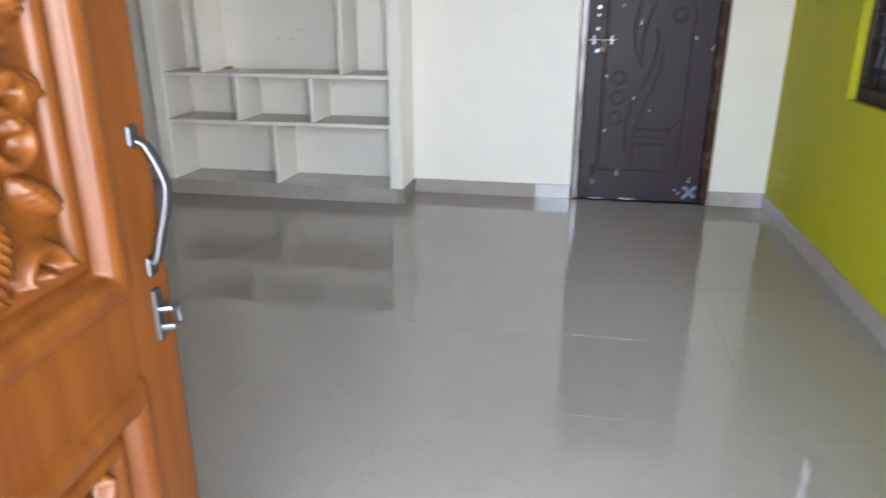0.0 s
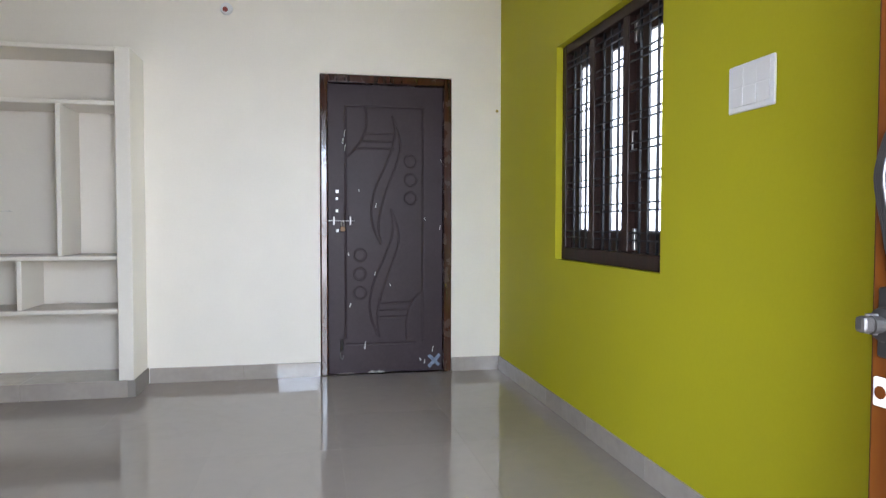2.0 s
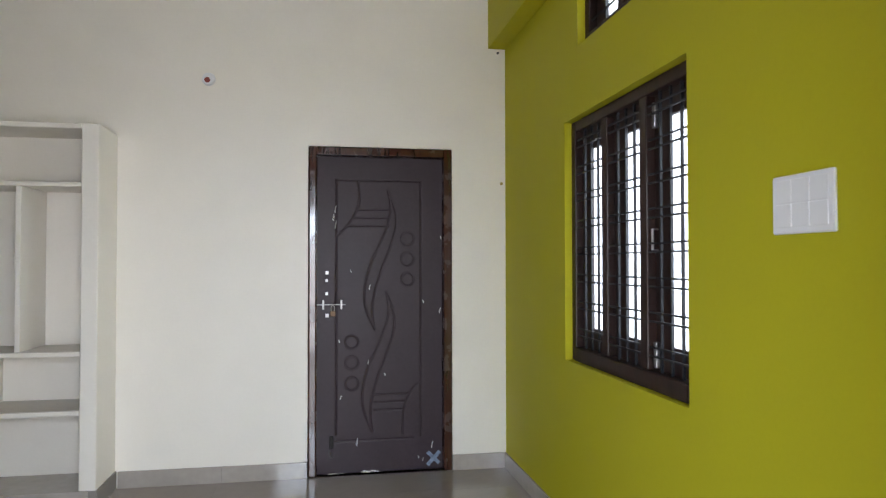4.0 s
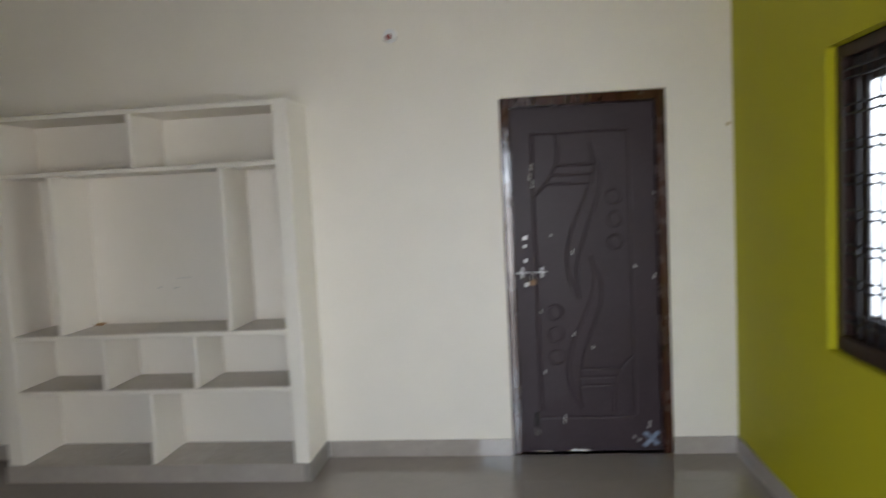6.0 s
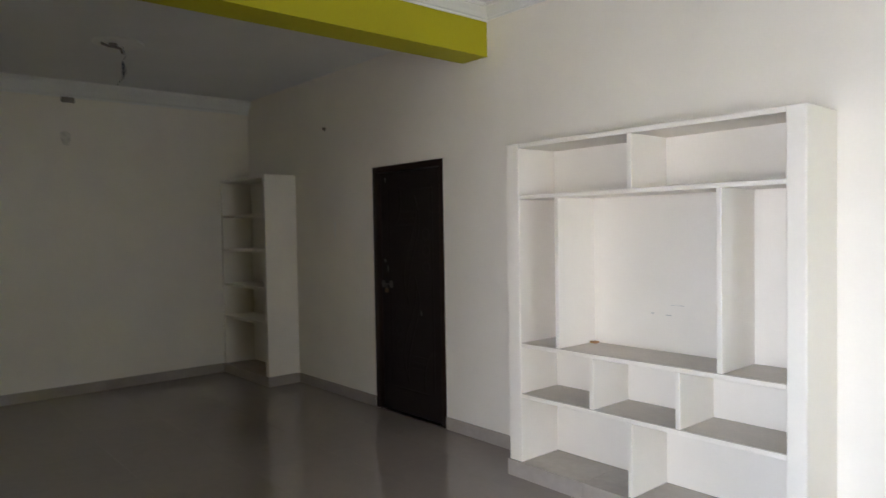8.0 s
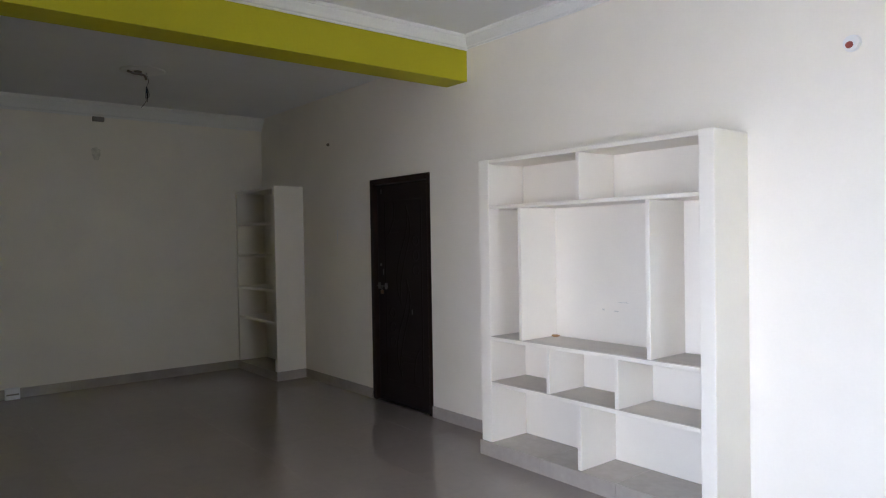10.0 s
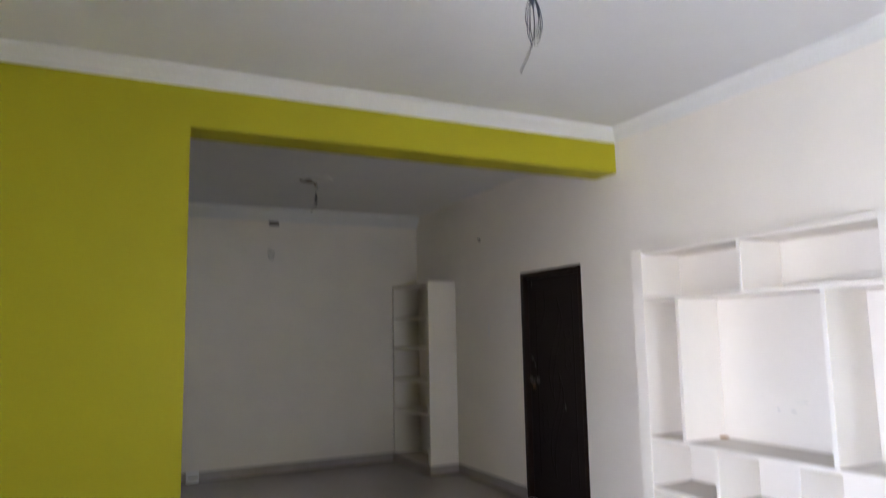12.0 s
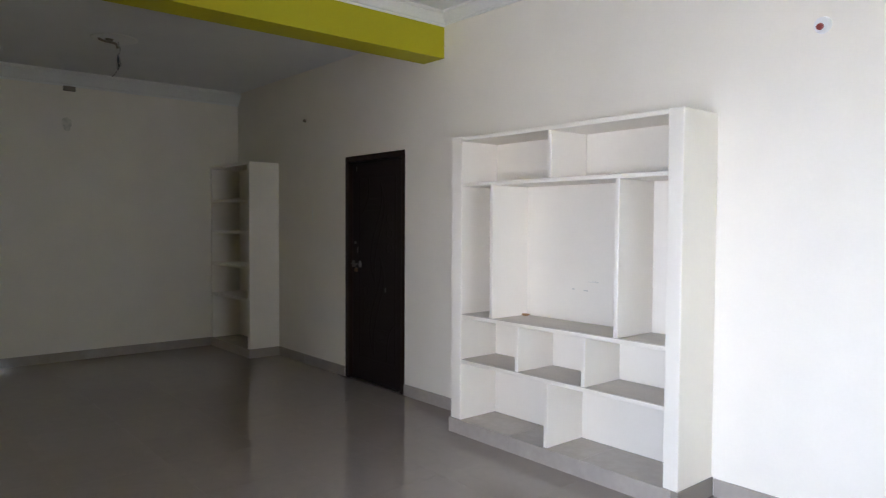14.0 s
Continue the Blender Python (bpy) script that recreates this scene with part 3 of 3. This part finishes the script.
# ---- built-in shelf unit ----
def wall_unit():
    u = thing("wall_shelf_unit", (-3.34, -0.18, 0), "white plastered built-in display shelf unit with grey stone shelves", "shelf unit")
    Y = -0.357
    bev = 0.006
    part("side_panel", boxbm(-4.25, Y, 0.1, -4.145, -0.002, 2.128, bevel=bev), WHITE, u)
    part("side_panel", boxbm(-2.515, Y, 0.1, -2.425, -0.002, 2.128, bevel=bev), WHITE, u)
    part("top_slab", boxbm(-4.145, Y + 0.002, 2.098, -2.515, -0.002, 2.126, bevel=bev), WHITE, u)
    base = part("base", boxbm(-4.258, Y - 0.006, 0.0, -2.417, -0.002, 0.103), GROUT, u, "grey tiled plinth")
    for k in range(4):
        a, b = -4.262 + 0.6 * k, min(-4.262 + 0.6 * (k + 1), -2.413)
        if b - a > 0.06:
            part("tile", boxbm(a + 0.001, Y - 0.012, 0.0, b - 0.001, -0.003, 0.105, bevel=0.003), SKIRT, base)
    for z, stone in ((1.79, False), (0.854, True), (0.53, True)):
        s = part("shelf", boxbm(-4.145, Y + 0.002, z - 0.015, -2.515, -0.002, z + 0.011, bevel=bev), WHITE, u)
        if stone:
            part("shelf_top", boxbm(-4.143, Y + 0.006, z + 0.0105, -2.517, -0.003, z + 0.0145), STONE, s, "grey stone shelf surface")
    for x, z0, z1 in ((-3.335, 1.801, 2.098), (-3.845, 0.8685, 1.775), (-2.832, 0.8685, 1.775), (-3.602, 0.5445, 0.839), (-3.058, 0.5445, 0.839),
                      (-3.345, 0.105, 0.515)):
        part("divider", boxbm(x - 0.014, Y + 0.003, z0, x + 0.014, -0.003, z1, bevel=0.003), WHITE, u)
    return u


wall_unit()
bm = bmesh.new()
bmesh.ops.create_icosphere(bm, subdivisions=2, radius=1.0)
for v in bm.verts:
    v.co = Vector((v.co.x * 0.035, v.co.y * 0.022, v.co.z * 0.009)) * (1 + 0.4 * noise.noise(v.co * 2))
bmesh.ops.transform(bm, matrix=Matrix.Translation((-3.80, -0.05, 0.8765)), verts=bm.verts)
tagged(part("brick_crumb", bm, ORANGE, smooth=True), "small orange heap of brick dust on the shelf", "debris")
for x0, x1, z0, z1 in ((-3.30, -3.22, 1.137, 1.1405), (-3.27, -3.235, 1.142, 1.1445), (-3.335, -3.30, 1.076, 1.083), (-3.43, -3.412, 1.079, 1.09)):
    tagged(part("wall_mark", boxbm(x0, -0.0015, z0, x1, 0.0, z1), FAINT), "faint grey pencil smudge on the white shelf back", "wall mark")


# ---- corner shelves in the dark room ----
def corner_shelves():
    u = thing("corner_shelf_unit", (-8.2, -0.18, 0), "white built-in corner shelves in the dark room", "shelf unit")
    part("side_panel", boxbm(-7.72, -0.357, 0.1, -7.66, -0.002, 2.19, bevel=0.004), WHITE, u)
    part("side_panel", boxbm(END_X + 0.002, -0.357, 0.1, END_X + 0.045, -0.002, 2.19, bevel=0.004), WHITE, u)
    for z in (2.175, 1.775, 1.40, 1.01, 0.645):
        part("shelf", boxbm(END_X + 0.045, -0.352, z - 0.015, -7.72, -0.003, z + 0.015, bevel=0.003), WHITE, u)
    part("base", boxbm(END_X + 0.001, -0.367, 0, -7.65, -0.002, 0.1, bevel=0.003), SKIRT, u, "grey tiled plinth")
    return u


corner_shelves()


# ---- barred window and ventilator ----
def window(name, span, label, bays, rows, sill):
    y0, y1, z0, z1 = span
    w = thing(name, (0.09, (y0 + y1) / 2, z0), label, "window", kind="structure")
    X0, X1 = 0.035, 0.108
    fr = 0.055
    for b in ((X0, y0 + 0.002, z0 + 0.002, X1, y0 + fr, z1 - 0.002), (X0, y1 - fr, z0 + 0.002, X1, y1 - 0.002, z1 - 0.002),
              (X0 + 0.001, y0 + fr, z1 - fr, X1, y1 - fr, z1 - 0.002), (X0 - 0.01, y0 + fr, z0 + 0.002, X1, y1 - fr, z0 + sill)):
        part("window_frame", boxbm(*b, bevel=0.006), WINWOOD, w, "dark varnished wooden window frame")
    inner0, inner1 = y0 + fr, y1 - fr
    mull = 0.06
    bw = (inner1 - inner0 - mull * (bays - 1)) / bays
    for i in range(bays - 1):
        a = inner0 + bw * (i + 1) + mull * i
        part("mullion", boxbm(X0 + 0.002, a, z0 + sill, X1 - 0.002, a + mull, z1 - fr, bevel=0.006), WINWOOD, w)
    b0, b1 = z0 + sill, z1 - fr
    for i in range(bays):
        a = inner0 + i * (bw + mull)
        # glazed casement closed behind the bars
        st = bw * 0.12
        rail = 0.10 if rows > 3 else 0.03
        far = bw * 0.36
        sash = part("casement", boxbm(X1 - 0.034, a + 0.001, b0 + 0.001, X1 - 0.004, a + st, b1 - 0.001, bevel=0.003), WINWOOD, w, "dark wooden casement")
        for c in ((X1 - 0.034, a + bw - far, b0 + 0.001, X1 - 0.004, a + bw - 0.001, b1 - 0.001),
                  (X1 - 0.034, a + st, b0 + 0.001, X1 - 0.004, a + bw - far, b0 + rail), (X1 - 0.034, a + st, b1 - rail, X1 - 0.004, a + bw - far, b1 - 0.001)):
            part("casement_rail", boxbm(*c, bevel=0.003), WINWOOD, sash)
        g = part("pane", boxbm(X1 - 0.021, a + st, b0 + rail, X1 - 0.017, a + bw - far, b1 - rail), GLASS, sash, "bright frosted window glass")
        g.visible_shadow = False
        xg = X0 + 0.022
        nvert = 3 if rows > 3 else 1
        for k in range(nvert):
            yy = a + bw * (k + 1) / (nvert + 1)
            part("grille_bar", boxbm(xg - 0.005, yy - 0.005, b0, xg + 0.005, yy + 0.005, b1), IRON, w)
        for k in range(rows):
            zz = b0 + (b1 - b0) * (k + 0.55) / rows
            for dz in ((-0.017, 0.017) if rows > 3 else (0.0,)):
                part("grille_bar", boxbm(xg - 0.0115, a, zz + dz - 0.0038, xg - 0.005, a + bw, zz + dz + 0.0038), IRON, w)
        if rows > 3 and i == 0:
            yh = a + bw - st * 0.5
            part("casement_handle", tube(bmesh.new(), [(X1 - 0.03, yh, 1.40), (X1 - 0.055, yh, 1.40), (X1 - 0.055, yh, 1.48), (X1 - 0.03, yh, 1.48)], 0.0055), ZINC, sash,
                 "steel pull handle")
            for zz in (b0 + 0.06, b1 - 0.08):
                part("tower_bolt", boxbm(X1 - 0.05, yh - 0.012, zz - 0.05, X1 - 0.032, yh + 0.012, zz + 0.05, bevel=0.004), ZINC, sash, "steel tower bolt")
    return w


window("window_1", WIN, "dark wooden three-bay window with iron bars and bright panes", 3, 8, 0.07)
window("window_2", VENT, "small dark wooden ventilator window under the beam", 2, 2, 0.04)


# ---- ceiling rose and hanging wires ----
def rose(center, R):
    r = thing("ceiling_rose", center, "round white plaster ceiling rose with leaf relief", "ceiling rose")
    c = Vector(center)
    prof = [(R, 0.0), (R, -0.018), (R * 0.985, -0.032), (R * 0.95, -0.04), (R * 0.90, -0.038), (R * 0.85, -0.026), (R * 0.82, -0.012), (R * 0.8, -0.010),
            (0.06, -0.014), (0.0, -0.014)]
    part("disc", lathe(bmesh.new(), prof, c, 96), PLASTER, r, smooth=True)
    for ring, (count, at, ln, wd) in enumerate(((18, 0.60, 0.17, 0.075), (10, 0.40, 0.13, 0.07))):
        for k in range(count):
            a = 2 * math.pi * (k + 0.5 * ring) / count
            bm = bmesh.new()
            bmesh.ops.create_uvsphere(bm, u_segments=12, v_segments=8, radius=1.0)
            for v in bm.verts:
                s = v.co.x
                v.co = Vector((s * R * ln, v.co.y * R * wd * (1.1 - 0.5 * s) + R * 0.05 * math.sin(3 * s), v.co.z * 0.009))
            bmesh.ops.transform(bm, matrix=Matrix.Translation(c + Vector((0, 0, -0.012))) @ Matrix.Rotation(a, 4, "Z")
                                @ Matrix.Translation((R * at, 0, 0)), verts=bm.verts)
            for v in bm.verts:
                v.co.z += 0.003 * noise.noise(v.co * 38)
            part("leaf", bm, PLASTER, r, smooth=True)
    part("hub", lathe(bmesh.new(), [(R * 0.28, -0.012), (R * 0.26, -0.018), (R * 0.2, -0.019), (0.05, -0.018), (0, -0.018)], c, 40), PLASTER, r, smooth=True)
    cb = bmesh.new()
    cyl(cb, c + Vector((0, 0, -0.014)), c + Vector((0, 0, -0.026)), 0.04, 0.036, 24)
    part("junction_box", cb, BLACK, r, "dark round junction box")
    return r


ROSE = (-2.61, -2.25, CEIL_1)
rose(ROSE, 0.272)


def hanging_wire(at, length, tuft, label, seed, thick=0.0034):
    rnd = random.Random(seed)
    x, y, z = at
    w = thing("hanging_wire", at, label, "wire")
    pts = [(x, y, z), (x + 0.012, y + 0.01, z - length * 0.3), (x + 0.02, y + 0.012, z - length * 0.55), (x + 0.005, y, z - length * 0.8), (x, y, z - length)]
    part("cable", tube(bmesh.new(), [tuple(p) for p in smooth_line(pts, 8)], thick, 8), WIRE, w, smooth=True)
    for k in range(10):
        a = rnd.random() * 6.28
        r = tuft * rnd.uniform(0.03, 0.14)
        l = tuft * rnd.uniform(0.5, 0.85)
        p = [(x, y, z - length + 0.03), (x + r * math.cos(a), y + r * math.sin(a), z - length - l * 0.3),
             (x + r * 1.2 * math.cos(a), y + r * 1.2 * math.sin(a), z - length - l * 0.75), (x + r * 0.5 * math.cos(a), y + r * 0.5 * math.sin(a), z - length - l)]
        part("wire_strand", tube(bmesh.new(), [tuple(q) for q in smooth_line(p, 8)], 0.0017, 6), WIREBLUE if k % 3 == 0 else WIRE, w, smooth=True)
    p = [(x, y, z - length), (x + 0.004, y + 0.004, z - length - tuft * 0.5), (x - 0.006, y - 0.01, z - length - tuft * 0.85),
         (x - 0.03, y - 0.045, z - length - tuft * 1.25)]
    part("wire_strand", tube(bmesh.new(), [tuple(q) for q in smooth_line(p, 8)], 0.0024, 6), WIRE, w, smooth=True)
    bm = bmesh.new()
    cyl(bm, (x, y, z - length + 0.03), (x, y, z - length - 0.03), 0.006, 0.010, 10)
    part("tape_knot", bm, WIREBLUE, w, "blue taped wire knot")
    return w


hanging_wire((ROSE[0], ROSE[1], CEIL_1 - 0.03), 0.30, 0.24, "thin dark cable with a tuft of loose wires", 3)
hanging_wire((-7.0, -1.87, CEIL_2 - 0.02), 0.15, 0.13, "short dark cable end hanging from the ceiling", 8, 0.002)

hk = thing("ceiling_hook", (-7.0, -1.9, CEIL_2), "grey bent ceiling hook on a pale round plate", "hook")
part("plate", lathe(bmesh.new(), [(0.19, 0.0), (0.19, -0.005), (0.175, -0.010), (0.06, -0.012), (0.0, -0.012)], (-7.0, -1.9, CEIL_2), 48), PLASTER, hk,
     "pale round ceiling plate", smooth=True)
cb = bmesh.new()
cyl(cb, (-7.0, -1.94, CEIL_2 - 0.01), (-7.0, -1.94, CEIL_2 - 0.022), 0.035, 0.03, 20)
part("box", cb, DUSTY, hk)
part("hook", tube(bmesh.new(), [tuple(q) for q in smooth_line([(-7.0, -2.03, CEIL_2 - 0.018), (-7.0, -1.98, CEIL_2 - 0.034), (-7.0, -1.93, CEIL_2 - 0.036),
                                (-7.0, -1.885, CEIL_2 - 0.045), (-7.0, -1.87, CEIL_2 - 0.08)], 6)], 0.011), DUSTY, hk, smooth=True)

# ---- fittings on the walls ----
sw = thing("switch_plate", (0, -2.868, 1.5), "large white plastic switch plate on the green wall", "switch plate")
part("plate", boxbm(-0.012, -2.98, 1.424, -0.001, -2.756, 1.577, bevel=0.004), PLASTIC, sw)
for i in range(3):
    for j in range(2):
        y, z = -2.962 + i * 0.065, 1.442 + j * 0.063
        part("rocker", boxbm(-0.0138 - 0.0012 * (j == 0), y, z, -0.0118, y + 0.061, z + 0.059, bevel=0.0008), PLASTIC, sw)

lh = thing("light_point", (-1.9, 0, 2.492), "white round wall light point with a red plug", "light point")
cb = bmesh.new()
cyl(cb, (-1.9, 0.001, 2.495), (-1.9, -0.022, 2.495), 0.042, 0.036, 28)
part("base", cb, PLASTIC, lh)
cb = bmesh.new()
cyl(cb, (-1.906, -0.02, 2.486), (-1.908, -0.034, 2.484), 0.018, 0.014, 16)
part("plug", cb, RED, lh, "dull red plug")

cb = bmesh.new()
cyl(cb, (-0.027, 0.001, 1.88), (-0.027, -0.012, 1.88), 0.011, 0.008, 12)
tagged(part("wall_plug", cb, OCHRE), "small ochre wall plug near the corner", "wall plug")
cb = bmesh.new()
cyl(cb, (-0.05, 0.001, 2.755), (-0.05, -0.015, 2.755), 0.008, 0.006, 12)
tagged(part("nail", cb, IRON), "dark nail below the beam", "nail")
cb = bmesh.new()
cyl(cb, (-7.05, 0.001, 2.6), (-7.05, -0.02, 2.6), 0.018, 0.014, 12)
tagged(part("nail", cb, DUSTY), "dark nail high on the white wall", "nail")
tagged(part("paint_scrape", boxbm(-6.903, -0.0025, 1.53, -6.888, 0.0, 1.68), PLASTIC), "white scrape on the shaded wall", "wall mark")
bm = bmesh.new()
bmesh.ops.create_circle(bm, cap_ends=True, segments=24, radius=1.0)
for v in bm.verts:
    k = 1 + 0.35 * noise.noise(v.co * 1.7 + Vector((3, 1, 0)))
    v.co = Vector((0.0, v.co.x * 0.05 * k, v.co.y * 0.065 * k))
bm.faces.ensure_lookup_table()
lip = bmesh.ops.extrude_face_region(bm, geom=bm.faces[:])["geom"]
bmesh.ops.translate(bm, vec=(0.002, 0, 0), verts=[g for g in lip if isinstance(g, bmesh.types.BMVert)])
bmesh.ops.transform(bm, matrix=Matrix.Translation((END_X + 0.0005, -1.925, 2.565)), verts=bm.verts)
tagged(part("wall_stain", bm, STAIN), "faint grey stain below the junction box", "wall mark")
jb = thing("junction_box", (END_X, -1.895, 2.95), "dark open junction box under the cornice", "junction box")
part("box", boxbm(END_X + 0.001, -1.955, 2.915, END_X + 0.03, -1.835, 2.968, bevel=0.008), DUSTY, jb)
fb = thing("floor_socket_box", (END_X + 0.03, -2.76, 0.0), "small white plastic box on the floor by the wall", "box")
part("box", boxbm(END_X + 0.012, -2.83, 0.0, END_X + 0.07, -2.70, 0.115, bevel=0.006), PLASTIC, fb)
part("band", boxbm(END_X + 0.069, -2.82, 0.045, END_X + 0.072, -2.71, 0.06), GROUT, fb)


# ---- skirting tiles ----
def skirting(name, axis, wall, inward, spans, label, h=0.1, t=0.012):
    """Skirting along axis, on the wall plane, in tiles 0.6 m long with thin joints."""
    s = None
    for a, b in spans:
        body = boxbm(*((a, wall, 0.0, b, wall + inward * (t - 0.003), h - 0.003) if axis == "x" else (wall, a, 0.0, wall + inward * (t - 0.003), b, h - 0.003)))
        if s is None:
            s = structure(name, body, GROUT, label, "skirting")
        else:
            part("backing", body, GROUT, s)
        u = a
        while u < b - 0.005:
            v = min(u + 0.6, b)
            c0, c1 = u + 0.001, v - 0.001
            part("tile", boxbm(*((c0, wall + inward * 0.001, 0.0, c1, wall + inward * t, h) if axis == "x" else (wall + inward * 0.001, c0, 0.0, wall + inward * t, c1, h)),
                               bevel=0.0015), SKIRT, s)
            u = v
    return s


skirting("baseboard_north", "x", 0.0, -1, ((-7.645, D2[0]), (D2[1], -4.265), (-2.41, D1[0]), (D1[1], -0.014)), "grey polished skirting tiles along the white wall")
skirting("baseboard_east", "y", 0.0, -1, ((FRONT, -0.001),), "grey polished skirting tiles along the green wall")
skirting("baseboard_west", "y", END_X, 1, ((FRONT, -0.37),), "grey polished skirting tiles along the end wall")
skirting("baseboard_partition", "y", PX1, 1, ((FRONT, OPEN_Y),), "grey polished skirting tiles on the partition")
skirting("baseboard_south", "x", FRONT, 1, ((PX1, ENTRY[0]), (ENTRY[1], -0.014)), "grey polished skirting tiles on the entrance wall")

# ---- floor of polished tiles ----
floor = structure("floor", boxbm(END_X, FRONT - 0.23, -0.1, 0.0, 0.23, -0.0012), GROUT, "polished beige grey floor tiles with fine joints", "floor")
TILE_SIZES = {}
for i in range(16):
    for j in range(9):
        x0, y0 = -0.03 - 0.6 * i, -0.38 - 0.6 * j
        x1, y1 = min(x0 + 0.6, -0.001), min(y0 + 0.6, 0.1)
        x0, y0 = max(x0, END_X), max(y0, FRONT - 0.2)
        if x1 - x0 < 0.01 or y1 - y0 < 0.01:
            continue
        size = (round(x1 - x0, 3), round(y1 - y0, 3))
        if size not in TILE_SIZES:
            TILE_SIZES[size] = [finish("tile", boxbm(0.0002, 0.0002, -0.02, size[0] - 0.0002, size[1] - 0.0002, 0.0, bevel=edge), TILE)
                                for edge in (0.0003, 0.0009)]
        ob = new("tile", TILE_SIZES[size][(i * 7 + j * 5) % 4 == 0])
        ob.parent = floor
        ob.location = (x0, y0, 0.0)
